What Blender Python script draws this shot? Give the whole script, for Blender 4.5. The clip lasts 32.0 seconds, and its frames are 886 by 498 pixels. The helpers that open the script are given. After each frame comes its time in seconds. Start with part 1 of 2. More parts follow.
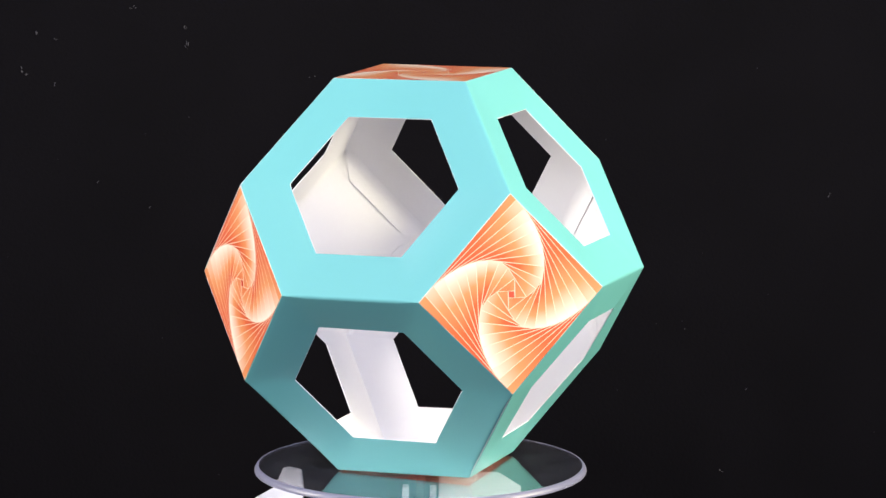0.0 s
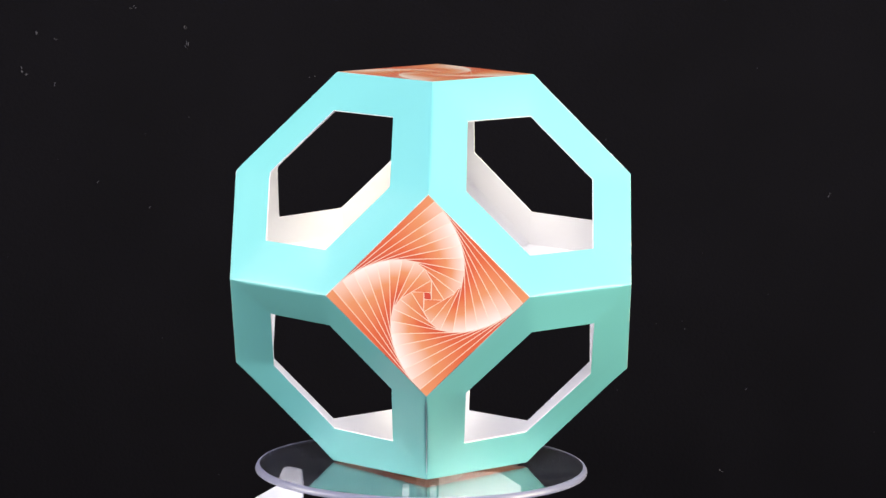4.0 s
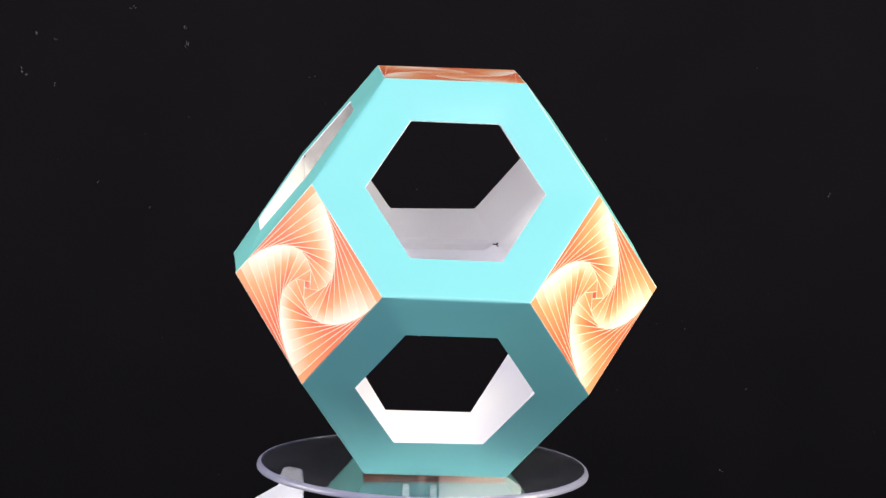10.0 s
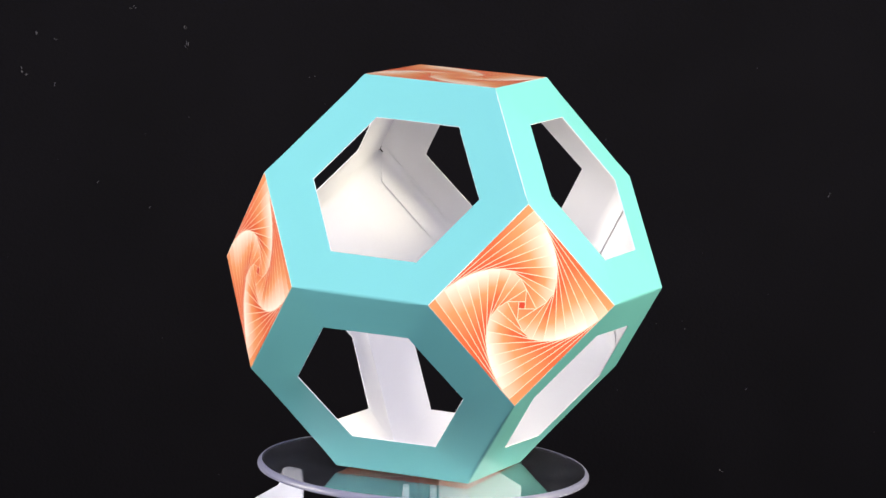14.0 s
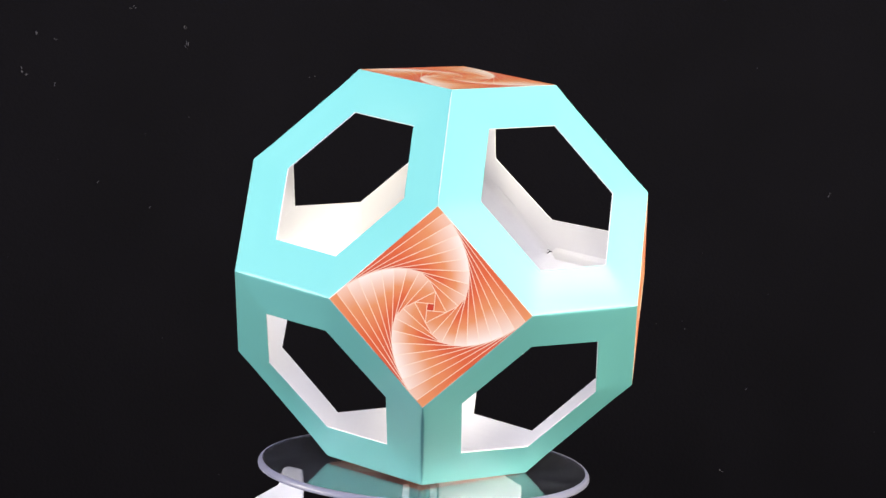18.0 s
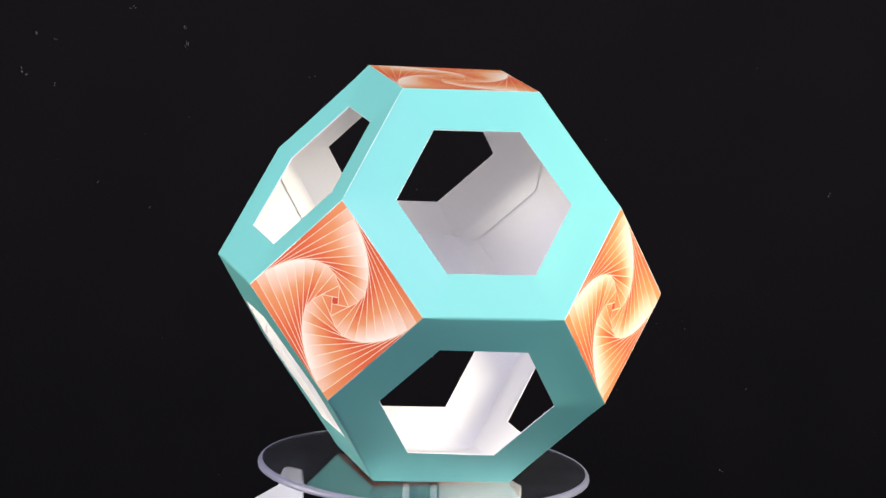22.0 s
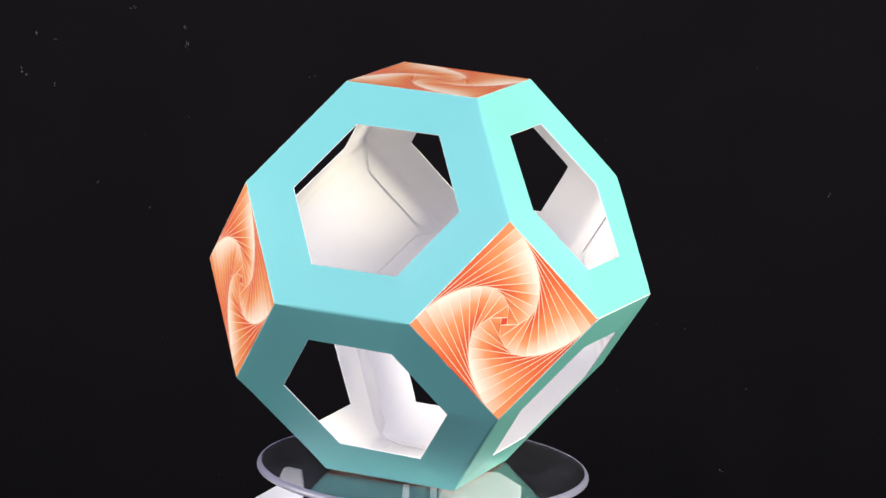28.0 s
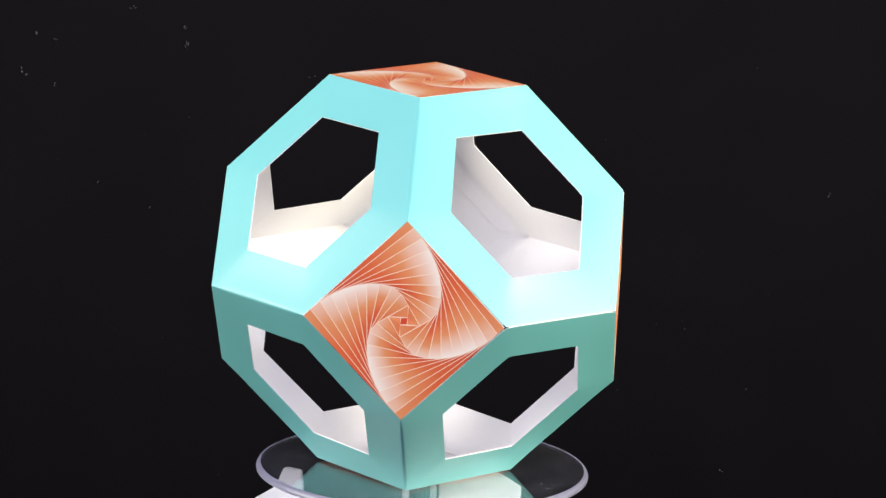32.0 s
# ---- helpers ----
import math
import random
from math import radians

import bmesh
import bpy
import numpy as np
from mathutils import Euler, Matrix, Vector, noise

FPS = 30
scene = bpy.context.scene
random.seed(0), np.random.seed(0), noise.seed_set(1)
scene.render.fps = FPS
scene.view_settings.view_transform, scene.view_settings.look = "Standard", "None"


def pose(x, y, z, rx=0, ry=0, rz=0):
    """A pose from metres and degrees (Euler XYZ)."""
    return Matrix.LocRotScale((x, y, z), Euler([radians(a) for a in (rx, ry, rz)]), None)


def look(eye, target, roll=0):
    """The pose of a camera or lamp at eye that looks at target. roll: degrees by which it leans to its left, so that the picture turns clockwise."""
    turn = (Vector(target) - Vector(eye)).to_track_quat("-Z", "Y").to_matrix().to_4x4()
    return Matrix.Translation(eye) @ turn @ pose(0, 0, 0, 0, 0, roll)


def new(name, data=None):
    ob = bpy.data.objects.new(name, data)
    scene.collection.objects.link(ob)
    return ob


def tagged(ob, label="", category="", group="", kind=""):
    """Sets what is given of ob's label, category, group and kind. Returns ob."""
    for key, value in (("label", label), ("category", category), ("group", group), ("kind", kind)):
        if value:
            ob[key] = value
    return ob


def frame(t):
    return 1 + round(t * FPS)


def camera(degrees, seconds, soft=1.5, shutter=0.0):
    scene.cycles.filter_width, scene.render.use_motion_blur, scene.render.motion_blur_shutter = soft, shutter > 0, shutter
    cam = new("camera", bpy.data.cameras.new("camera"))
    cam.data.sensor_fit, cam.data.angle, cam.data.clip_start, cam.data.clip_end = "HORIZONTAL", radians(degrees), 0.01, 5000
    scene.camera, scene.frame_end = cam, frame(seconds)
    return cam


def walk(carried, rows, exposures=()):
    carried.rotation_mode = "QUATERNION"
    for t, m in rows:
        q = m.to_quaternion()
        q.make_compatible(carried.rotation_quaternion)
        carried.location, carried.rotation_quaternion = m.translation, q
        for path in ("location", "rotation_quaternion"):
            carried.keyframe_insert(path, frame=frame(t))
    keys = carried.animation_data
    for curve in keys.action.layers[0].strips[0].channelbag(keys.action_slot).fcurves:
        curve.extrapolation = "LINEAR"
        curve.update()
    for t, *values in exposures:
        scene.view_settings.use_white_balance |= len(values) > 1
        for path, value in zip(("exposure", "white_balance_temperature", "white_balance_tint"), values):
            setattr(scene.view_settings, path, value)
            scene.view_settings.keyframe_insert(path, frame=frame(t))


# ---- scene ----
cam = camera(12.2, 32.0, soft=1.45)
EYE = Vector((0.00550, -1.46188, 0.27403))
PITCH = radians(-10.305)
CAMERA_POSE = look(EYE, EYE + Vector((0, math.cos(PITCH), math.sin(PITCH))), 1.562)
# the camera's own slow exposure drift, in stops
EXPOSURES = [(0, 0.77), (2, 0.78), (3, 0.88), (3.5, 0.88), (6, 0.88), (7, 0.73), (8, 0.69), (9, 0.72), (10, 0.80), (11, 0.84), (12, 0.91), (13, 0.85),
             (14, 0.78), (17, 0.82), (18, 0.89), (19, 0.80), (20, 0.69), (22, 0.66), (24, 0.74), (25, 0.83), (28, 0.70), (30, 0.69), (32, 0.76)]
walk(cam, [(0.0, CAMERA_POSE), (32.0, CAMERA_POSE)], EXPOSURES)

# ---- light ----
world = bpy.data.worlds.new("dim_room")
scene.world = world
world.use_nodes = True
world.node_tree.nodes["Background"].inputs[0].default_value = (0.55, 0.7, 1.0, 1)
world.node_tree.nodes["Background"].inputs[1].default_value = 0.02


def lamp(name, azimuth, elevation, distance, wide, high, power, colour, spread=180):
    """A studio softbox aimed at the model; azimuth 0 stands at the camera's side, positive to the right."""
    a, e = radians(azimuth), radians(elevation)
    light = bpy.data.lights.new(name, "AREA")
    light.shape, light.size, light.size_y, light.energy, light.color = "RECTANGLE", wide, high, power, colour
    light.spread = radians(spread)
    ob = new(name, light)
    place = Vector((math.sin(a) * math.cos(e), -math.cos(a) * math.cos(e), math.sin(e))) * distance
    ob.matrix_world = look(place, (0, 0, 0))
    return ob


lamp("softbox_warm", 79, 18, 0.80, 0.36, 0.40, 3.1, (0.98, 0.90, 0.65), 110)
lamp("softbox_white", -84, 15, 0.80, 0.36, 0.40, 1.95, (1.0, 0.93, 0.79), 110)
lamp("front_light", 1, 39, 2.0, 1.5, 1.4, 33.5, (0.975, 0.945, 1.09))


# ---- materials ----
def shader(name):
    m = bpy.data.materials.new(name)
    m.use_nodes = True
    return m, m.node_tree.nodes, m.node_tree.links, m.node_tree.nodes["Principled BSDF"]


def speckled(name, colour, rough, spread=0.06, scale=60.0, grain=900.0, bump=0.05, specular=0.5, metallic=0.0):
    """A surface with broad stains, fine grain in colour and gloss, and a fine relief."""
    m, n, l, b = shader(name)
    at = n.new("ShaderNodeTexCoord")
    broad, fine = n.new("ShaderNodeTexNoise"), n.new("ShaderNodeTexNoise")
    broad.inputs["Scale"].default_value, fine.inputs["Scale"].default_value = scale, grain
    broad.inputs["Detail"].default_value = 5
    for t in (broad, fine):
        l.new(at.outputs["Object"], t.inputs["Vector"])
    mix = n.new("ShaderNodeMix")
    mix.data_type = "RGBA"
    lo = [c * (1 - spread) for c in colour]
    hi = [min(1, c * (1 + spread)) for c in colour]
    mix.inputs[6].default_value, mix.inputs[7].default_value = (*lo, 1), (*hi, 1)
    add = n.new("ShaderNodeMath")
    add.operation = "MULTIPLY_ADD"
    add.inputs[1].default_value = 0.35
    l.new(fine.outputs["Fac"], add.inputs[0])
    half = n.new("ShaderNodeMath")
    half.operation = "MULTIPLY"
    half.inputs[1].default_value = 0.65
    l.new(broad.outputs["Fac"], half.inputs[0])
    l.new(half.outputs[0], add.inputs[2])
    l.new(add.outputs[0], mix.inputs[0])
    l.new(mix.outputs[2], b.inputs["Base Color"])
    gloss = n.new("ShaderNodeMapRange")
    gloss.inputs["To Min"].default_value, gloss.inputs["To Max"].default_value = rough * 0.85, min(1, rough * 1.15)
    l.new(broad.outputs["Fac"], gloss.inputs["Value"])
    l.new(gloss.outputs[0], b.inputs["Roughness"])
    relief = n.new("ShaderNodeBump")
    relief.inputs["Strength"].default_value, relief.inputs["Distance"].default_value = bump, 0.0004
    l.new(fine.outputs["Fac"], relief.inputs["Height"])
    l.new(relief.outputs[0], b.inputs["Normal"])
    b.inputs["Specular IOR Level"].default_value, b.inputs["Metallic"].default_value = specular, metallic
    return m


TEAL = speckled("teal_printed_card", (0.142, 0.440, 0.440), 0.42, 0.04, 25, 1500, 0.04, 0.32)
TEAL.node_tree.nodes["Principled BSDF"].inputs["Coat Weight"].default_value = 0.28
TEAL.node_tree.nodes["Principled BSDF"].inputs["Coat Roughness"].default_value = 0.30
WHITE = speckled("white_card_back", (0.79, 0.785, 0.815), 0.75, 0.03, 40, 1800, 0.06, 0.3)
CLOTH = speckled("black_cloth", (0.0042, 0.0038, 0.0049), 0.95, 0.5, 18, 700, 0.5, 0.05)
PLASTIC = speckled("white_plastic", (0.60, 0.60, 0.63), 0.4, 0.03, 30, 600, 0.03)
BLACK = speckled("black_plastic", (0.02, 0.02, 0.022), 0.4, 0.1, 30, 600, 0.03)
# room colours chosen for bounce: blue walls tint the fill, dark floor weakens it
WALL = speckled("blue_fill_wall", (0.30, 0.38, 0.64), 0.8, 0.06, 2, 200, 0.1, 0.3)
FLOOR = speckled("low_bounce_floor", (0.11, 0.11, 0.12), 0.8, 0.06, 2, 200, 0.1, 0.3)
LINT = speckled("pale_lint", (0.070, 0.067, 0.075), 0.9, 0.3, 50, 900, 0.1, 0.2)


def worn_fold(name, start, under, over):
    """The card's scored fold: print rubbed through to the white core in places. The painted seam shade reuses it."""
    m, n, l, b = shader(name)
    at, noise_tex, ramp = n.new("ShaderNodeTexCoord"), n.new("ShaderNodeTexNoise"), n.new("ShaderNodeValToRGB")
    noise_tex.inputs["Scale"].default_value = 55
    noise_tex.inputs["Detail"].default_value = 6
    l.new(at.outputs["Object"], noise_tex.inputs["Vector"])
    l.new(noise_tex.outputs["Fac"], ramp.inputs["Fac"])
    ramp.color_ramp.elements[0].position, ramp.color_ramp.elements[0].color = start, under
    ramp.color_ramp.elements[1].position, ramp.color_ramp.elements[1].color = start + 0.18, over
    l.new(ramp.outputs["Color"], b.inputs["Base Color"])
    b.inputs["Roughness"].default_value = 0.6
    return m


def whirl_print():
    """Printed ink: u runs from the tail of a wedge to its crest, v is the paleness of the crest; the second
    layer gives the distance from the wedge's drawn line in widths of that line."""
    m, n, l, b = shader("orange_whirl_print")
    uv, line = n.new("ShaderNodeUVMap"), n.new("ShaderNodeUVMap")
    uv.uv_map, line.uv_map = "wedge", "line"
    cut, cut2 = n.new("ShaderNodeSeparateXYZ"), n.new("ShaderNodeSeparateXYZ")
    l.new(uv.outputs[0], cut.inputs[0])
    l.new(line.outputs[0], cut2.inputs[0])
    ink = n.new("ShaderNodeValToRGB")
    e = ink.color_ramp.elements
    e[0].position, e[0].color = 0.0, (0.46, 0.036, 0.014, 1)
    e[1].position, e[1].color = 1.0, (0.77, 0.70, 0.61, 1)
    for at, colour in ((0.42, (0.58, 0.108, 0.033, 1)), (0.68, (0.64, 0.245, 0.098, 1)), (0.88, (0.72, 0.51, 0.39, 1))):
        x = e.new(at)
        x.color = colour
    pale = n.new("ShaderNodeMath")
    pale.operation = "MULTIPLY"
    l.new(cut.outputs[0], pale.inputs[0])
    l.new(cut.outputs[1], pale.inputs[1])
    l.new(pale.outputs[0], ink.inputs["Fac"])
    edge = n.new("ShaderNodeMapRange")
    edge.inputs["From Min"].default_value, edge.inputs["From Max"].default_value = 0.55, 1.0
    edge.inputs["To Min"].default_value, edge.inputs["To Max"].default_value = 0.85, 0.0
    l.new(cut2.outputs[0], edge.inputs["Value"])
    mix = n.new("ShaderNodeMix")
    mix.data_type = "RGBA"
    mix.inputs[7].default_value = (0.78, 0.63, 0.47, 1)
    l.new(ink.outputs["Color"], mix.inputs[6])
    l.new(edge.outputs[0], mix.inputs[0])
    l.new(mix.outputs[2], b.inputs["Base Color"])
    at, grain, relief = n.new("ShaderNodeTexCoord"), n.new("ShaderNodeTexNoise"), n.new("ShaderNodeBump")
    grain.inputs["Scale"].default_value = 1500
    l.new(at.outputs["Object"], grain.inputs["Vector"])
    l.new(grain.outputs["Fac"], relief.inputs["Height"])
    relief.inputs["Strength"].default_value, relief.inputs["Distance"].default_value = 0.04, 0.0004
    l.new(relief.outputs[0], b.inputs["Normal"])
    b.inputs["Roughness"].default_value = 0.36
    b.inputs["Specular IOR Level"].default_value = 0.35
    b.inputs["Coat Weight"].default_value, b.inputs["Coat Roughness"].default_value = 0.35, 0.30
    return m


def clear_plastic(name, tint, rough, ior=1.49, dusty=0.012):
    m, n, l, b = shader(name)
    b.inputs["Base Color"].default_value = (*tint, 1)
    b.inputs["Transmission Weight"].default_value = 1.0
    b.inputs["IOR"].default_value = ior
    at, smear, spread = n.new("ShaderNodeTexCoord"), n.new("ShaderNodeTexNoise"), n.new("ShaderNodeMapRange")
    smear.inputs["Scale"].default_value, smear.inputs["Detail"].default_value = 70, 6
    l.new(at.outputs["Object"], smear.inputs["Vector"])
    spread.inputs["From Min"].default_value, spread.inputs["From Max"].default_value = 0.45, 0.8
    spread.inputs["To Min"].default_value, spread.inputs["To Max"].default_value = rough, rough + 0.02
    l.new(smear.outputs["Fac"], spread.inputs["Value"])
    l.new(spread.outputs[0], b.inputs["Roughness"])
    # a film of dust with a few brighter specks
    dust, film, speck, cover, both = [n.new("ShaderNode" + k) for k in ("BsdfDiffuse", "MixShader", "TexNoise", "MapRange", "Math")]
    dust.inputs["Color"].default_value = (0.55, 0.57, 0.70, 1)
    speck.inputs["Scale"].default_value, speck.inputs["Detail"].default_value = 420, 2
    l.new(at.outputs["Object"], speck.inputs["Vector"])
    cover.inputs["From Min"].default_value, cover.inputs["From Max"].default_value = 0.72, 0.78
    cover.inputs["To Min"].default_value, cover.inputs["To Max"].default_value = 0.0, 0.35
    l.new(speck.outputs["Fac"], cover.inputs["Value"])
    haze = n.new("ShaderNodeMapRange")
    haze.inputs["From Min"].default_value, haze.inputs["From Max"].default_value = 0.35, 0.7
    haze.inputs["To Min"].default_value, haze.inputs["To Max"].default_value = dusty * 0.5, dusty * 1.5
    l.new(smear.outputs["Fac"], haze.inputs["Value"])
    both.operation = "MAXIMUM"
    l.new(cover.outputs[0], both.inputs[0])
    l.new(haze.outputs[0], both.inputs[1])
    l.new(both.outputs[0], film.inputs["Fac"])
    l.new(b.outputs[0], film.inputs[1])
    l.new(dust.outputs[0], film.inputs[2])
    l.new(film.outputs[0], n["Material Output"].inputs["Surface"])
    return m


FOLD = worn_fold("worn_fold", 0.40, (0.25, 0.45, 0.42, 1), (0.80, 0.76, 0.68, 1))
# shade of the narrow seam grooves, painted as a dark patchy tone
SEAM_SHADE = worn_fold("shaded_seam", 0.42, (0.13, 0.10, 0.09, 1), (0.66, 0.44, 0.32, 1))
PRINT = whirl_print()
CLEAR = clear_plastic("clear_acrylic", (0.84, 0.84, 0.88), 0.0)
FROST = speckled("frosted_acrylic_edge", (0.42, 0.42, 0.60), 0.35, 0.05, 60, 900, 0.05)
FROST.node_tree.nodes["Principled BSDF"].inputs["Transmission Weight"].default_value = 0.65


# ---- mesh helpers ----
def mesh_of(name, bm, materials):
    me = bpy.data.meshes.new(name)
    bm.normal_update()
    bm.to_mesh(me)
    bm.free()
    for m in materials if isinstance(materials, (list, tuple)) else [materials]:
        me.materials.append(m)
    return me


def part(name, bm, material, parent=None, label=""):
    ob = new(name, mesh_of(name, bm, material))
    ob.parent = parent
    return tagged(ob, label)


def slab(points, bottom, top, bevel=0.0008):
    """An upright prism over a ground outline, with rounded edges."""
    bm = bmesh.new()
    low = [bm.verts.new((x, y, bottom)) for x, y in points]
    high = [bm.verts.new((x, y, top)) for x, y in points]
    bm.faces.new(low[::-1])
    bm.faces.new(high)
    for i in range(len(points)):
        j = (i + 1) % len(points)
        bm.faces.new((low[i], low[j], high[j], high[i]))
    bmesh.ops.recalc_face_normals(bm, faces=bm.faces)
    if bevel:
        bmesh.ops.bevel(bm, geom=bm.edges[:], offset=bevel, segments=2, profile=0.6, affect="EDGES")
    return bm


def turned(profile, segments=160, closed=True):
    """A body of revolution about z from a profile of (radius, height); its ends close on the axis if they lie on it."""
    bm = bmesh.new()
    rings = []
    for r, z in profile:
        if r < 1e-6:
            rings.append([bm.verts.new((0, 0, z))])
        else:
            rings.append([bm.verts.new((r * math.cos(a), r * math.sin(a), z)) for a in
                          (2 * math.pi * k / segments for k in range(segments))])
    pairs = list(zip(rings, rings[1:]))
    if closed:
        pairs.append((rings[-1], rings[0]))
    for a, b in pairs:
        for k in range(segments):
            j = (k + 1) % segments
            quad = [a[k % len(a)], a[j % len(a)], b[j % len(b)], b[k % len(b)]]
            quad = list(dict.fromkeys(quad))
            if len(quad) > 2:
                bm.faces.new(quad)
    bmesh.ops.recalc_face_normals(bm, faces=bm.faces)
    for f in bm.faces:
        f.smooth = True
    return bm


def cuboid(name, low, high, material, bevel=0.0):
    return part(name, slab([(low[0], low[1]), (high[0], low[1]), (high[0], high[1]), (low[0], high[1])], low[2], high[2], bevel), material)


# ---- the room ----
FLOOR_Z, CEILING_Z, STAND_Z = -0.90, 1.70, -0.125
# unseen shell added round the set to close it and tint the fill light
tagged(cuboid("floor", (-2.2, -3.2, FLOOR_Z - 0.1), (2.2, 1.4, FLOOR_Z), FLOOR), "unseen floor, kept dark to cut bounce light", "floor", kind="structure")
tagged(cuboid("ceiling", (-2.2, -3.2, CEILING_Z), (2.2, 1.4, CEILING_Z + 0.1), WALL), "unseen blue-grey ceiling, added for bluish fill", "ceiling", kind="structure")
for name, low, high in (("wall_north", (-2.2, 1.4), (2.2, 1.5)), ("wall_south", (-2.2, -3.3), (2.2, -3.2)),
                        ("wall_west", (-2.3, -3.3), (-2.2, 1.5)), ("wall_east", (2.2, -3.3), (2.3, 1.5))):
    tagged(cuboid(name, (*low, FLOOR_Z - 0.1), (*high, CEILING_Z + 0.1), WALL), "unseen blue-grey wall, added for bluish fill", "wall", kind="structure")

BACK_Y = 0.45


def backdrop_depth(x, z):
    """The hanging cloth: forward at the top, bent away below so that it darkens there, with faint folds."""
    drop = max(0.0, 0.06 - z)
    # this slope puts the darker bottom of the backdrop into its shape
    belly = 0.5 * drop * drop if drop < 0.4 else 0.08 + 0.4 * (drop - 0.4)
    return BACK_Y + belly + 0.004 * math.sin(9 * x + 0.7) + 0.0025 * math.sin(23 * x + 1.3 * z + 2)


def hanging_cloth():
    bm = bmesh.new()
    xs = [-1.1 + 2.2 * i / 120 for i in range(121)]
    zs = [FLOOR_Z + 1.9 * k / 60 for k in range(61)]
    for back in (0, 0.002):
        grid = [[bm.verts.new((x, backdrop_depth(x, z) + back, z)) for x in xs] for z in zs]
        for a, b in zip(grid, grid[1:]):
            for i in range(len(xs) - 1):
                f = bm.faces.new((a[i], a[i + 1], b[i + 1], b[i]) if not back else (a[i], b[i], b[i + 1], a[i + 1]))
                f.smooth = True
    return bm


tagged(part("backdrop", hanging_cloth(), CLOTH), "matte black cloth hung as a backdrop, flecked with lint", "backdrop", kind="structure")

# lint on the cloth, placed to fit the camera's view: x, z, length in mm, lean in degrees
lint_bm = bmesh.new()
VIEW_LINT = [(0.1518, -0.1414, 1.6, 60), (0.1417, -0.1839, 2.2, -40), (-0.1991, -0.0839, 0.9, 0), (-0.1768, 0.021, 1.9, -20),
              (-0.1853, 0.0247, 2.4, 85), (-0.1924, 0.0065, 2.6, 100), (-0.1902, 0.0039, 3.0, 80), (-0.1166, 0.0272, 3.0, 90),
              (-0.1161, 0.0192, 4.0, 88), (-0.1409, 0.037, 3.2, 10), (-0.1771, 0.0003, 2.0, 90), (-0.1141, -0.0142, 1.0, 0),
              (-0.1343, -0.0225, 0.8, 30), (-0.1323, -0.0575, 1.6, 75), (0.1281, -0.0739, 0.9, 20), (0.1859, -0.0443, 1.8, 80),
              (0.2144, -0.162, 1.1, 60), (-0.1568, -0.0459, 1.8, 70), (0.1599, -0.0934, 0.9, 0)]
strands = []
for x, z, size, lean in VIEW_LINT:
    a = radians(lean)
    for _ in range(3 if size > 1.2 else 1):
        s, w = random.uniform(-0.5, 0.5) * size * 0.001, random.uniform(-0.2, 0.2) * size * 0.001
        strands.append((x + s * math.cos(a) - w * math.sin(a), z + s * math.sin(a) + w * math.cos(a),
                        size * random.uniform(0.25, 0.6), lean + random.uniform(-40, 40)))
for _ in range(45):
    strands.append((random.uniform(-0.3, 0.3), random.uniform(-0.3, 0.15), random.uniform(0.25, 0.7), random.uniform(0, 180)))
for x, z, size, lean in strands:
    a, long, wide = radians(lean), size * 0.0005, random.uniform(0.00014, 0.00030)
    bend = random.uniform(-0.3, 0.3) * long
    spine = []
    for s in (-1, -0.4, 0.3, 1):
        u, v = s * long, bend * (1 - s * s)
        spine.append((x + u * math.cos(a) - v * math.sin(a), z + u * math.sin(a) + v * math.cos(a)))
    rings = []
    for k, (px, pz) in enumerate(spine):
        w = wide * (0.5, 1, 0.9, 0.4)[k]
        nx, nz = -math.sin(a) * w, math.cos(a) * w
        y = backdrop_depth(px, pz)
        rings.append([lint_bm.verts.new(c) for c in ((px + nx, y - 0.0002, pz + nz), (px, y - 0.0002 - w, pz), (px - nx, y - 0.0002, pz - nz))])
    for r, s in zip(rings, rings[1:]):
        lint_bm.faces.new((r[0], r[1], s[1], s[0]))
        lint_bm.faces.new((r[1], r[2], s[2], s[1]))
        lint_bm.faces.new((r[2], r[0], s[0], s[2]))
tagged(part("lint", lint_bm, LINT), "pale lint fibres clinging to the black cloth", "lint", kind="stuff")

# ---- stand, turntable base and disc ----
stand = tagged(cuboid("display_stand", (-0.14, -0.14, FLOOR_Z), (0.14, 0.12, STAND_Z), CLOTH, 0.004),
               "stand covered in matte black cloth under the turntable", "stand")

base = tagged(new("turntable_mount"), "white plastic turntable mount with two raised arms, on black stand", "turntable mount")
base.location = (0, 0, STAND_Z)
RISE = 0.0435
part("foot_plate", slab([(-0.067, -0.034), (0.036, -0.04), (0.042, 0.02), (-0.046, 0.028)], 0.0, 0.008), BLACK, base, "black plastic foot plate")
part("left_arm", slab([(-0.0650, -0.0315), (-0.0420, -0.0315), (-0.0424, -0.0024), (-0.0437, 0.0203), (-0.0493, 0.0250), (-0.0512, 0.0212),
                        (-0.0521, 0.0043)], 0.008, RISE + 0.0005), PLASTIC, base, "white plastic arm")
part("right_arm", slab([(0.0063, -0.022), (0.0350, -0.026), (0.0363, 0.0062), (0.0282, 0.0272), (0.0063, 0.0220)], 0.008, RISE), PLASTIC, base, "white plastic arm")

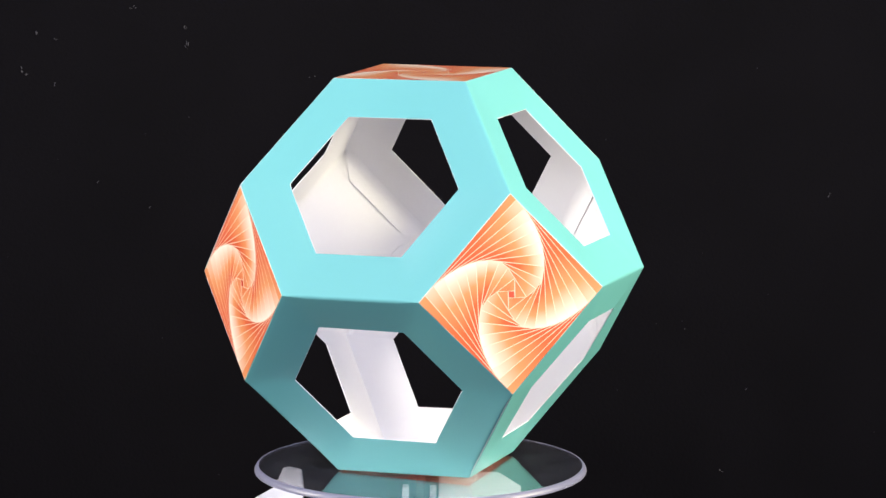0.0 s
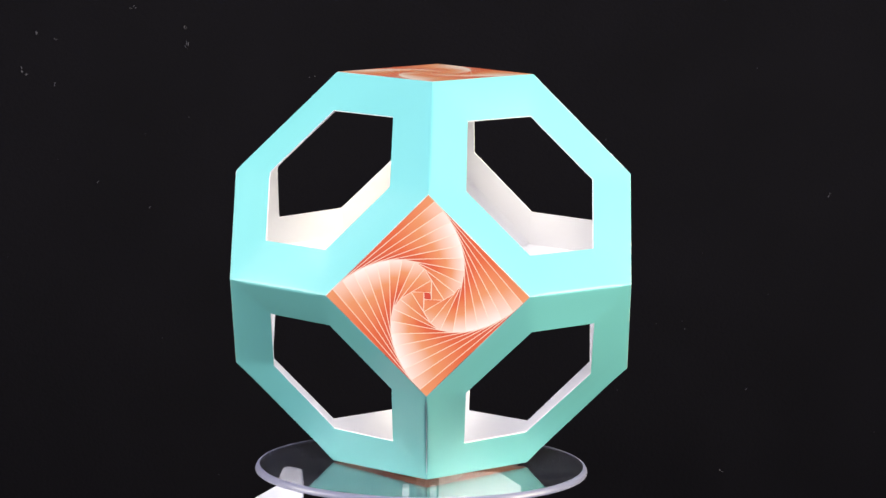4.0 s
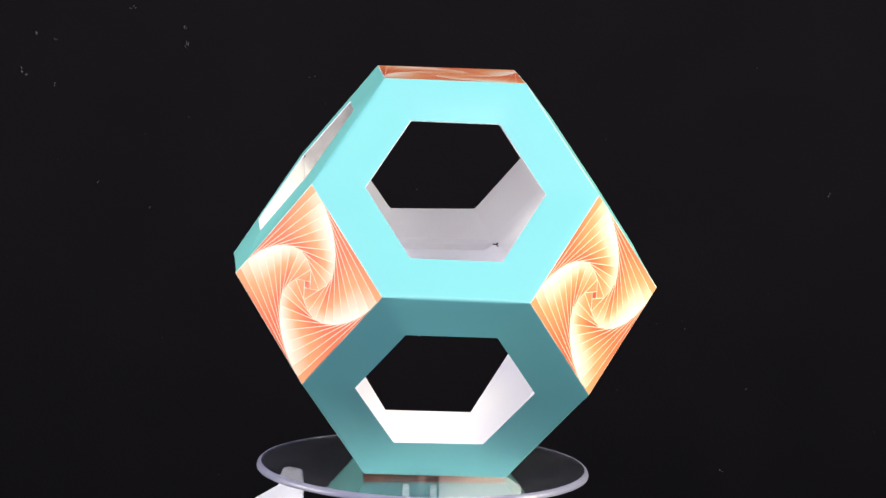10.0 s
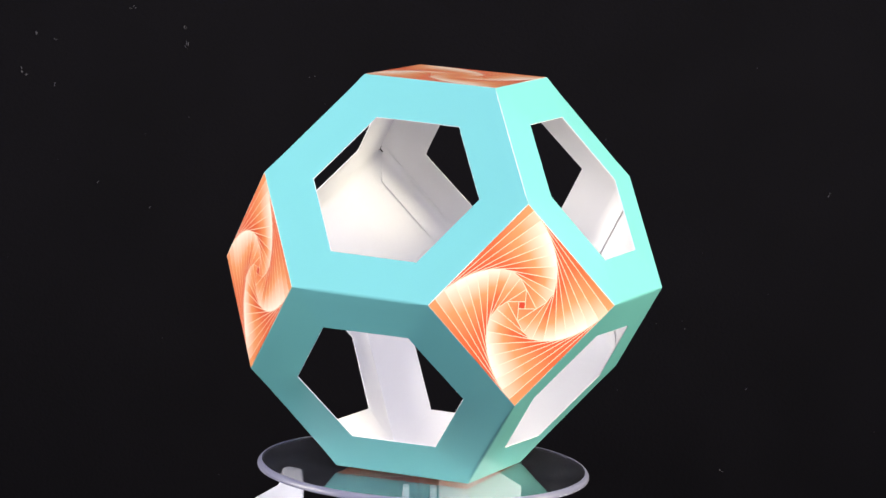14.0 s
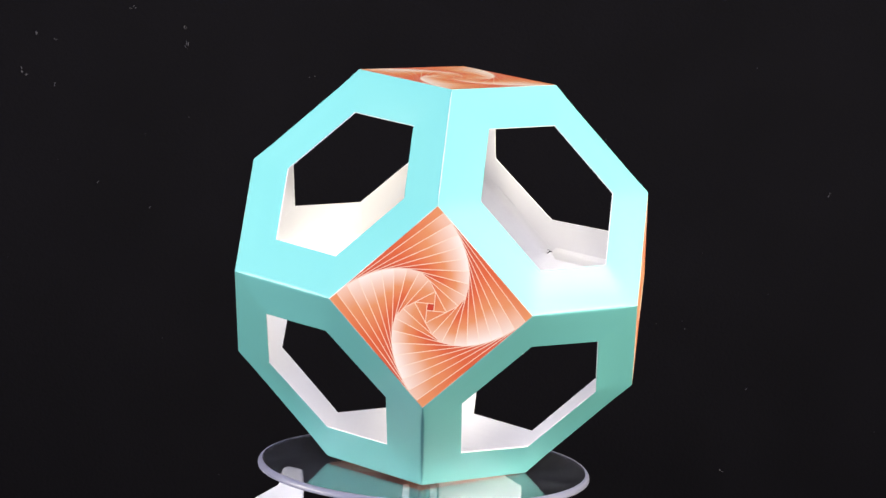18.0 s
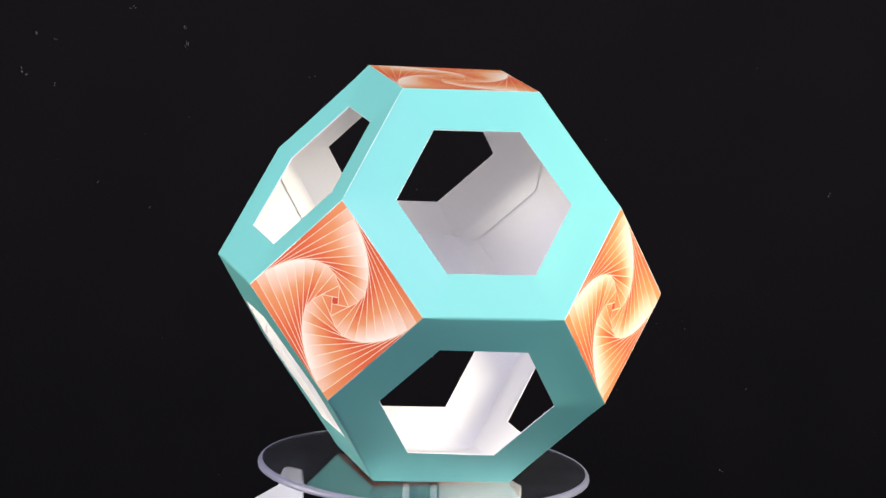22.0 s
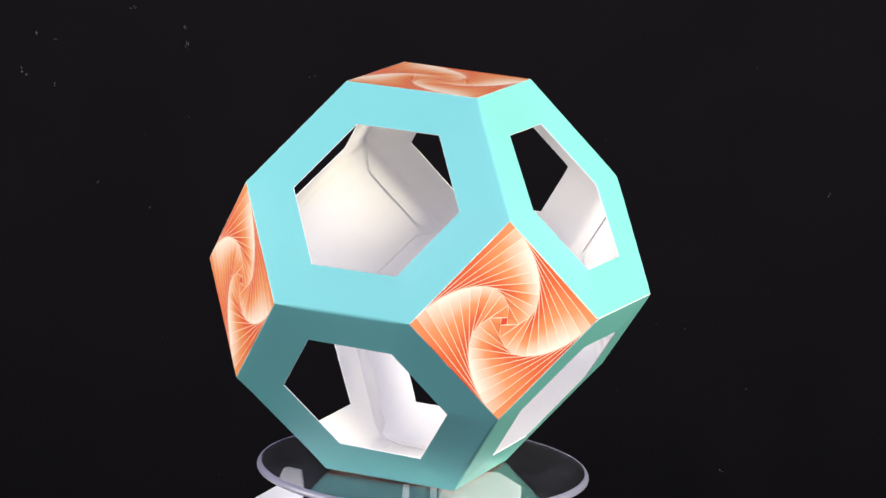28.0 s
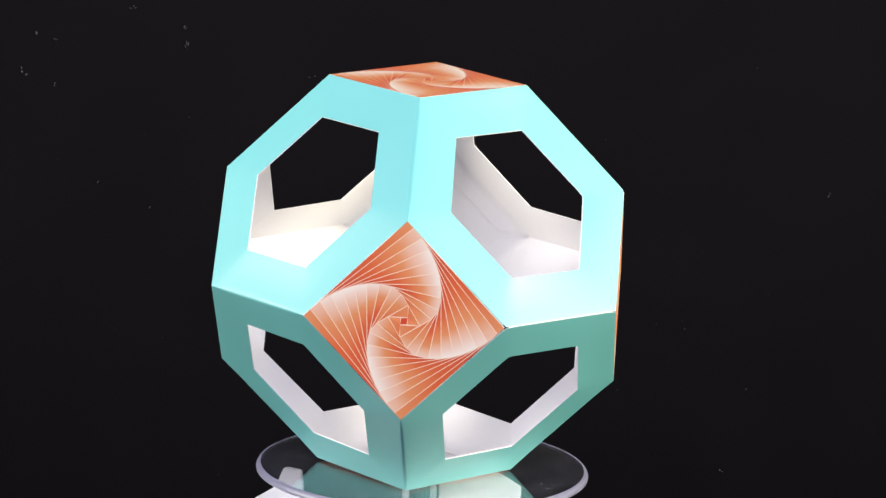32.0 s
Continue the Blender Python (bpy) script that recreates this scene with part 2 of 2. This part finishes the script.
DISC_Z = -0.0717
disc = tagged(new("turntable_disc"), "clear round acrylic disc with a frosted rounded rim", "turntable")
plate_bm = turned([(0, 0.0006), (0.0585, 0.0006), (0.0592, 0.0004), (0.0597, -0.0001), (0.0600, -0.0007), (0.0601, -0.0012),
                   (0.0600, -0.0017), (0.0590, -0.0020), (0.0575, -0.0020), (0, -0.0020)], closed=False)
for f in plate_bm.faces:
    f.material_index = int(f.calc_center_median().xy.length > 0.0588)
    f.smooth = f.material_index == 1
part("plate", plate_bm, [CLEAR, FROST], disc).visible_shadow = False
part("spindle", turned([(0, -0.0020), (0.0016, -0.0020), (0.0016, -0.046), (0, -0.046)], 32, closed=False), BLACK, disc, "black spindle")
for x in (-0.0056, 0.0044):
    part("post", slab([(x - 0.0012, -0.004), (x + 0.0012, -0.004), (x + 0.0012, 0.004), (x - 0.0012, 0.004)], 0.008, RISE), PLASTIC, base, "slim white plastic post")

# ---- the paper polyhedron ----
EDGE = 0.05
UNIT = EDGE / math.sqrt(2)
poly = tagged(new("paper_polyhedron"), "hollow card polyhedron, teal hexagon frames, orange whirl squares, on disc", "paper model")
rng = random.Random(7)


# corner offsets that fit the model to the camera's view, in millimetres
CORNER_FIT = {(0, 1, 2): (0.1, -0.3, 0.2), (0, 1, -2): (-0.4, -0.1, 0.2), (0, -1, -2): (-0.2, -1.3, 0.2), (0, 2, -1): (-0.3, 0.1, 0.4),
          (0, -2, -1): (0.1, -0.8, 0.4), (1, 0, -2): (-0.4, -0.1, 0.3), (-1, 0, 2): (0.4, -0.2, -0.1), (-1, 0, -2): (0.1, -0.5, 0),
          (-2, 0, 1): (-0.4, 0.6, -0.7), (1, 2, 0): (-0.7, -0.3, 0.1), (1, -2, 0): (0.1, -0.5, 0.3), (-1, 2, 0): (0.2, 1.2, 0),
          (-1, -2, 0): (0.3, 0.3, -0.3), (2, -1, 0): (0.1, 0.5, 0), (-2, 1, 0): (-0.5, 0.7, -0.8), (-2, -1, 0): (0.2, 0.7, -0.2)}
# how each hexagon sags or bellies round its window, fitted to the camera's view: the corner that its first axis points
# to, the window's shift along and across that axis in mm, its growth in percent, how far it stands out in mm, and how
# that leans along and across the axis
WARP = {(-1, -1, -1): ((-2, 0, -1), 0.19, 0.54, 0.07, -1.71, -0.49, 0.15),
        (-1, -1, 1): ((-1, -2, 0), -0.11, 0.2, -0.18, 0.96, 0.23, 0),
        (-1, 1, -1): ((-1, 2, 0), 0.47, -0.06, 0.52, 1.09, -0.04, -0.01),
        (-1, 1, 1): ((-2, 0, 1), -0.09, 0.1, -0.56, 0.23, -0.79, -0.77),
        (1, -1, -1): ((1, -2, 0), 0.32, 0.26, -0.18, 0.51, 0.98, -0.17),
        (1, -1, 1): ((2, 0, 1), 0.09, -0.1, 0.09, -0.95, -0.15, -0.19),
        (1, 1, -1): ((2, 0, -1), 0.08, 0.07, 0.14, 0.4, -0.64, -0.01),
        (1, 1, 1): ((1, 2, 0), 0.17, 0.1, -0.04, 1.19, 0.07, 0.01)}
# creases that are glued butt joints, with the white cut edge showing
BUTTED = ({(1, 0, 2), (2, 0, 1)}, {(-1, 2, 0), (-2, 1, 0)}, {(-1, 0, 2), (-2, 0, 1)})

# corners where the cards do not quite meet, and seams where one card stops short of its neighbour: that card and the gap in mm
PINHOLES = {(-2, 0, 1): 0.40, (-1, 2, 0): 0.42, (-2, 1, 0): 0.38}
GAPS = {((-2, 1, 0), (-1, 2, 0)): ((-1, 1, 1), 0.24), ((1, 0, 2), (2, 0, 1)): ((1, -1, 1), 0.22), ((0, -2, -1), (0, -1, -2)): ((-1, -1, -1), 0.26)}


def key(v):
    return tuple(round(c / UNIT) for c in v)


def fitted(v):
    """A corner moved by its fitted offset."""
    return v + Vector(CORNER_FIT.get(key(v), (0, 0, 0))) * 0.001


def corner_ring(normal):
    """The corners of the face with this normal, anticlockwise seen from outside."""
    n = Vector(normal)
    out = []
    for zero in range(3):
        a, b = [k for k in range(3) if k != zero]
        for p, q in ((1, 2), (2, 1)):
            for s in (1, -1):
                for t in (1, -1):
                    v = Vector((0, 0, 0))
                    v[a], v[b] = s * p, t * q
                    if abs(v.dot(n) - (3 if len([c for c in normal if c]) == 3 else 2)) < 0.01:
                        out.append(v * UNIT)
    centre = sum(out, Vector()) / len(out)
    u = (out[0] - centre).normalized()
    w = n.normalized().cross(u)
    out.sort(key=lambda c: math.atan2((c - centre).dot(w), (c - centre).dot(u)))
    return [fitted(c) for c in out], centre, n.normalized(), [key(c) for c in out]


SKIN = 0.0046      # the card's inner face, as a part of the distance from the middle
CREASE, SEAM = 0.0010, 0.00028     # how far from an edge the card begins to round: at a crease, and at a glued seam
CREASE_TURN, SEAM_TURN = radians(35.26), radians(27.37)


def rounded(p, inward, n, reach, turn, share):
    """A point of the rounded edge at p: share 0 where the flat card ends, 1 on the edge's middle line."""
    r, a = reach / math.tan(turn), turn * share
    return p + inward * reach - n * r + (n * math.cos(a) - inward * math.sin(a)) * r


HOLE = 0.629       # the window's size as a part of the hexagon's


def standing_out(normal, centre, n, p, share):
    """How far a hexagon's card stands out of its plane, between the rim point p (share 0) and the window (share 1)."""
    anchor, _, _, _, belly, lean_a, lean_b = WARP[normal]
    first = (Vector(anchor) * UNIT - centre).normalized()
    a, b = (p - centre).dot(first) / EDGE, (p - centre).dot(n.cross(first)) / EDGE
    return (belly + lean_a * a + lean_b * b) * 0.001 * share * (0.65 + 0.35 * share)


def hexagon_panel(normal):
    corners, centre, n, names = corner_ring(normal)
    bm = bmesh.new()
    per, deep = 12, 7
    lean = [rng.uniform(-1, 1) for _ in range(6)]
    anchor, shift_a, shift_b, growth = WARP[normal][:4]
    first = (Vector(anchor) * UNIT - centre).normalized()
    second = n.cross(first)

    def rim(i, k):
        return corners[i].lerp(corners[(i + 1) % 6], k / per)

    def strip(p, s):
        """A point of the card between the rim point p (s = 1) and the window's edge (s = HOLE)."""
        share = (1 - s) / (1 - HOLE)
        side = math.atan2((p - centre).dot(second), (p - centre).dot(first))
        wave = 0.00022 * sum(lean[j] * math.cos((j % 3 + 1) * side + j) for j in range(6)) / 2 * math.sin(math.pi * share)
        out = standing_out(normal, centre, n, p, share) + wave
        return centre + (p - centre) * (s + 0.01 * growth * share) + (first * shift_a + second * shift_b) * 0.001 * share + n * out

    steps = [1 - (1 - HOLE) * d / deep for d in range(1, deep + 1)]
    bare = []
    outer, inner = [[] for _ in range(4 + deep)], [[] for _ in range(deep + 1)]
    for i in range(6):
        a, b = corners[i], corners[(i + 1) % 6]
        # an edge shared with a square: both its ends have the same coordinate of 2
        ends = names[i], names[(i + 1) % 6]
        square_side = any(abs(ends[0][k]) == 2 and ends[0][k] == ends[1][k] for k in range(3))
        butted = set(ends) in BUTTED
        glued = square_side or butted
        bare.append(butted)
        across = n.cross(b - a).normalized()
        for k in range(per):
            p = rim(i, k)
            near = min(k, per - k)
            reach = SEAM if glued or near == 0 else CREASE if near > 1 else 0.6 * CREASE
            turn = SEAM_TURN if square_side or near == 0 else CREASE_TURN
            inward = across if near else (centre - p).normalized()
            if near:
                card, gap = GAPS.get(tuple(sorted(ends)), (None, 0))
                p = p + across * (gap if card == normal else 0) * 0.001
            else:
                p = p + inward * PINHOLES.get(names[i], 0) * 0.001
            for d, share in enumerate((1.0, 0.68, 0.34, 0.0)):
                outer[d].append(bm.verts.new(rounded(p, inward, n, reach, turn, share)))
            for d, s in enumerate(steps):
                outer[4 + d].append(bm.verts.new(strip(p, s)))
            for d, s in enumerate([1.0] + steps):
                inner[d].append(bm.verts.new(strip(p, s) * (1 - SKIN)))
    count = 6 * per
    for j in range(count):
        nxt = (j + 1) % count
        for d, (a, b) in enumerate(zip(outer, outer[1:])):
            bm.faces.new((a[j], a[nxt], b[nxt], b[j])).material_index = 2 if bare[j // per] and d < 1 else 0
        for a, b in zip(inner, inner[1:]):
            bm.faces.new((b[j], b[nxt], a[nxt], a[j])).material_index = 1
        bm.faces.new((outer[-1][j], outer[-1][nxt], inner[-1][nxt], inner[-1][j])).material_index = 1
        bm.faces.new((inner[0][j], inner[0][nxt], outer[0][nxt], outer[0][j])).material_index = 1
    for f in bm.faces:
        f.smooth = f.material_index == 0
    for edge in bm.edges:
        edge.smooth = len({f.material_index for f in edge.link_faces}) == 1
    panel = part("hexagon_panel", bm, [TEAL, WHITE, FOLD], poly, "teal card hexagon with a hexagonal window")
    # torn nibs where the window was punched out
    for i in rng.sample(range(6), 3):
        at = rng.choice((0.5, 0.5, 0.12, 0.86))
        a, b = [strip(corners[(i + j) % 6], HOLE) for j in (0, 1)]
        p, along = a.lerp(b, at), (b - a).normalized()
        inward = (centre - p).normalized()
        size = rng.uniform(0.00022, 0.00042)
        nib = bmesh.new()
        up = [nib.verts.new(p + v - n * 0.00005) for v in (-along * size, inward * size * 1.1, along * size)]
        dn = [nib.verts.new(p + v - n * 0.0003) for v in (-along * size, inward * size * 1.1, along * size)]
        nib.faces.new(up)
        nib.faces.new(dn[::-1])
        for j in range(3):
            k = (j + 1) % 3
            nib.faces.new((dn[j], dn[k], up[k], up[j]))
        bmesh.ops.recalc_face_normals(nib, faces=nib.faces)
        part("card_nib", nib, WHITE, panel, "torn white nib of card")
    return panel


def square_panel(normal):
    corners, centre, n, names = corner_ring(normal)
    bm = bmesh.new()
    wedge, line = bm.loops.layers.uv.new("wedge"), bm.loops.layers.uv.new("line")
    corners = [c + (centre - c).normalized() * PINHOLES.get(name, 0) * 0.001 for c, name in zip(corners, names)]
    now = [centre + (c - centre) * (1 - SEAM / 0.025) for c in corners][::-1]      # clockwise seen from outside
    first = ring = [bm.verts.new(p) for p in now]
    width = 0.00034

    def wedge_face(tail, tip, crest, paleness):
        """A printed wedge, with its drawn line from tail to crest."""
        f = bm.faces.new((crest, tip, tail))
        drawn = (crest.co - tail.co).normalized()
        for loop in f.loops:
            off = loop.vert.co - tail.co
            loop[wedge].uv = (0.0 if loop.vert is tail else 1.0, paleness)
            loop[line].uv = ((off - drawn * off.dot(drawn)).length / width, 0)

    for step, paleness in enumerate((0.68, 0.84, 0.95, 1, 1, 1, 0.96, 0.90)):
        stride = 0.088 if step else 0.065
        side = (ring[0].co - ring[1].co).length
        inner = [bm.verts.new(ring[i].co.lerp(ring[(i + 1) % 4].co, stride * EDGE / side)) for i in range(4)]
        for i in range(4):
            wedge_face(inner[i - 1], ring[i], inner[i], paleness)
        ring = inner
    # pinwheels in the middle
    for hub_side, tones in ((0.262 * EDGE, (0.35, 0.88, 0.80, 0.50)), (0.156 * EDGE, (0.40, 0.80, 0.72, 0.52)), (0.044 * EDGE, (0.5, 0.66, 0.6, 0.5))):
        side = (ring[0].co - ring[1].co).length
        short = (math.sqrt(2 * side * side - hub_side ** 2) - hub_side) / 2
        slant = math.atan2(short, short + hub_side)
        eye = []
        for i in range(4):
            way = (ring[(i + 1) % 4].co - ring[i].co).normalized()
            eye.append(bm.verts.new(ring[i].co + Matrix.Rotation(-slant, 3, n) @ way * (short + hub_side)))
        for i in range(4):
            f = bm.faces.new((ring[i], ring[(i + 1) % 4], eye[i], eye[i - 1]))
            drawn = (eye[i].co - ring[i].co).normalized()
            for loop, tone in zip(f.loops, tones):
                off = loop.vert.co - ring[i].co
                loop[wedge].uv = (tone, 1)
                loop[line].uv = ((off - drawn * off.dot(drawn)).length / width, 0)
        ring = eye
    f = bm.faces.new(eye)
    for loop in f.loops:
        loop[wedge].uv, loop[line].uv = (0.05, 1), (9, 0)
    # the outer boundary: rounded seam, thickness and white back
    fold = [bm.verts.new(rounded(c, (centre - c).normalized(), n, SEAM * 1.2, SEAM_TURN, 1.0)) for c in corners[::-1]]
    back = [bm.verts.new(c * (1 - SKIN)) for c in corners[::-1]]
    for i in range(4):
        j = (i + 1) % 4
        # lower seams take the dark tone that paints the groove's shade
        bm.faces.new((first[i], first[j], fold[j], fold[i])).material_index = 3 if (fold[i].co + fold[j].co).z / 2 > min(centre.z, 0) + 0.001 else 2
        bm.faces.new((fold[i], fold[j], back[j], back[i])).material_index = 1
    bm.faces.new(back).material_index = 1
    bm.normal_update()
    for f in bm.faces:
        if f.material_index == 0 and f.normal.dot(n) < 0:
            f.normal_flip()
    panel = part("square_panel", bm, [PRINT, WHITE, SEAM_SHADE, FOLD], poly, "square card printed with an orange and white whirl")
    # glue tabs of the neighbouring hexagons, stuck on the white back
    inside = centre * (1 - SKIN)
    for i in range(4):
        a, b = corners[i] * (1 - SKIN), corners[(i + 1) % 4] * (1 - SKIN)
        along = (b - a).normalized()
        to_mid = (inside - (a + b) / 2).normalized()
        hex_n = Vector([math.copysign(1, c) for c in a + b]).normalized()
        card = tuple(round(math.copysign(1, c)) for c in a + b)
        card_centre = Vector(card) * UNIT
        up_hex = (along.cross(hex_n) if along.cross(hex_n).dot(hex_n * EDGE - (a + b) / 2) > 0 else -along.cross(hex_n)).normalized()
        depth, cut = rng.uniform(0.0068, 0.0078), rng.uniform(0.0085, 0.0110)
        lift = rng.uniform(0.00018, 0.00034)
        # the tab runs from the hexagon's back round the crease on to the square's back
        bend, rows = 0.0026, []
        for k in range(7):
            t = k / 6
            reach = bend * (1 - t) ** 2
            sag = standing_out(card, card_centre, hex_n, (a + b) / 2, reach / ((1 - HOLE) * EDGE * math.sqrt(0.75)))
            rows.append((up_hex * reach + to_mid * bend * t ** 2 + hex_n * sag, hex_n.lerp(n, t).normalized(),
                         0.0004 + cut * t * t * bend / depth, -0.00012 + 0.00015 * t))
        rows.append((to_mid * depth, n, cut, lift))
        tab = bmesh.new()
        low, top = [], []
        for off, face, inset, high in rows:
            for p in (a + along * inset, b - along * inset):
                low.append(tab.verts.new(p + off - face * high))
                top.append(tab.verts.new(p + off - face * (high + 0.00005 + 0.00017 * off.dot(to_mid) / depth if off.dot(to_mid) > 0 else high + 0.00005)))
        for k in range(0, len(low) - 2, 2):
            tab.faces.new((top[k], top[k + 1], top[k + 3], top[k + 2])).smooth = True
            tab.faces.new((low[k], low[k + 2], low[k + 3], low[k + 1]))
            tab.faces.new((low[k], top[k], top[k + 2], low[k + 2]))
            tab.faces.new((low[k + 1], low[k + 3], top[k + 3], top[k + 1]))
        tab.faces.new((low[0], low[1], top[1], top[0]))
        tab.faces.new((low[-2], top[-2], top[-1], low[-1]))
        bmesh.ops.recalc_face_normals(tab, faces=tab.faces)
        for edge in tab.edges:
            edge.smooth = all(f.smooth for f in edge.link_faces)
        part("glue_tab", tab, WHITE, panel, "white card glue tab")
    return panel


cards = {}
for sx in (-1, 1):
    for sy in (-1, 1):
        for sz in (-1, 1):
            cards[(sx, sy, sz)] = hexagon_panel((sx, sy, sz))


def seam_tab(ends, card):
    """A white glue tab bent behind the seam between two hexagons."""
    a, b = [fitted(Vector(e) * UNIT) * (1 - SKIN) for e in ends]
    along, mid = (b - a).normalized(), (a + b) / 2
    faces = [h for h in cards if all(abs(Vector(e).dot(Vector(h)) - 3) < 0.01 for e in ends)]
    normals = [Vector(h).normalized() for h in faces]
    ways = [(corner_ring(h)[1] - mid).normalized() for h in faces]
    ways = [(w - nn * w.dot(nn)).normalized() for w, nn in zip(ways, normals)]
    inward = -(normals[0] + normals[1]).normalized()
    rows = []
    for k, reach, inset in ((0, 0.0026, 0.0048), (0, 0.0008, 0.0020), (0, 0, 0.0014), (1, 0.0008, 0.0020), (1, 0.0026, 0.0048)):
        sag = standing_out(faces[k], Vector(faces[k]) * UNIT, normals[k], mid, reach / ((1 - HOLE) * EDGE * math.sqrt(0.75)))
        rows.append((ways[k] * reach + normals[k] * sag if reach else inward * 0.00012, normals[k] if reach else -inward, inset))
    tab = bmesh.new()
    low, top = [], []
    for off, face, inset in rows:
        for p in (a + along * inset, b - along * inset):
            low.append(tab.verts.new(p + off - face * 0.00001))
            top.append(tab.verts.new(p + off - face * 0.00012))
    for k in range(0, len(low) - 2, 2):
        tab.faces.new((top[k], top[k + 1], top[k + 3], top[k + 2])).smooth = True
        tab.faces.new((low[k], low[k + 2], low[k + 3], low[k + 1]))
        tab.faces.new((low[k], top[k], top[k + 2], low[k + 2]))
        tab.faces.new((low[k + 1], low[k + 3], top[k + 3], top[k + 1]))
    tab.faces.new((low[0], low[1], top[1], top[0]))
    tab.faces.new((low[-2], top[-2], top[-1], low[-1]))
    bmesh.ops.recalc_face_normals(tab, faces=tab.faces)
    part("glue_tab", tab, WHITE, cards[card], "white card glue tab")


for seam, (card, _) in GAPS.items():
    seam_tab(seam, card)
for axis in ((1, 0, 0), (-1, 0, 0), (0, 1, 0), (0, -1, 0), (0, 0, 1), (0, 0, -1)):
    square_panel(axis)


def motions():
    """The disc turns and carries the model; both lean a little off the axis."""
    turn = [(0, 25.33), (1, 19.25), (2, 12.68), (3, 5.72), (3.5, 2.31), (5.5, -11.69), (6, -15.2), (7, -22.05), (8, -28.41), (9, -34.54),
            (10, -41), (11, -47.64), (12, -54.47), (13, -61.16), (14, -67.68), (14.5, -70.82), (16.5, -83.57), (17, -86.81), (18, -93.35), (19, -99.95),
            (20, -106.87), (21, -113.57), (22, -119.98), (23, -126.16), (24, -132.2), (25, -138.23), (25.5, -141.31), (27.5, -154.69), (28, -158.07), (29, -164.72),
            (30, -171.44), (31, -177.74), (32, -184.07)]
    seat = Matrix.Translation((0.0018, 0.00584, 0)) @ pose(0, 0, 0, -2.752) @ pose(0, 0, 0, 0, -0.931)
    plate = Matrix.Translation((-0.0002, 0.00071, DISC_Z)) @ pose(0, 0, 0, -1.653) @ pose(0, 0, 0, 0, -0.754)
    walk(poly, [(t, pose(0, 0, 0, 0, 0, a) @ seat) for t, a in turn])
    walk(disc, [(t, pose(0, 0, 0, 0, 0, a) @ plate) for t, a in turn])


motions()
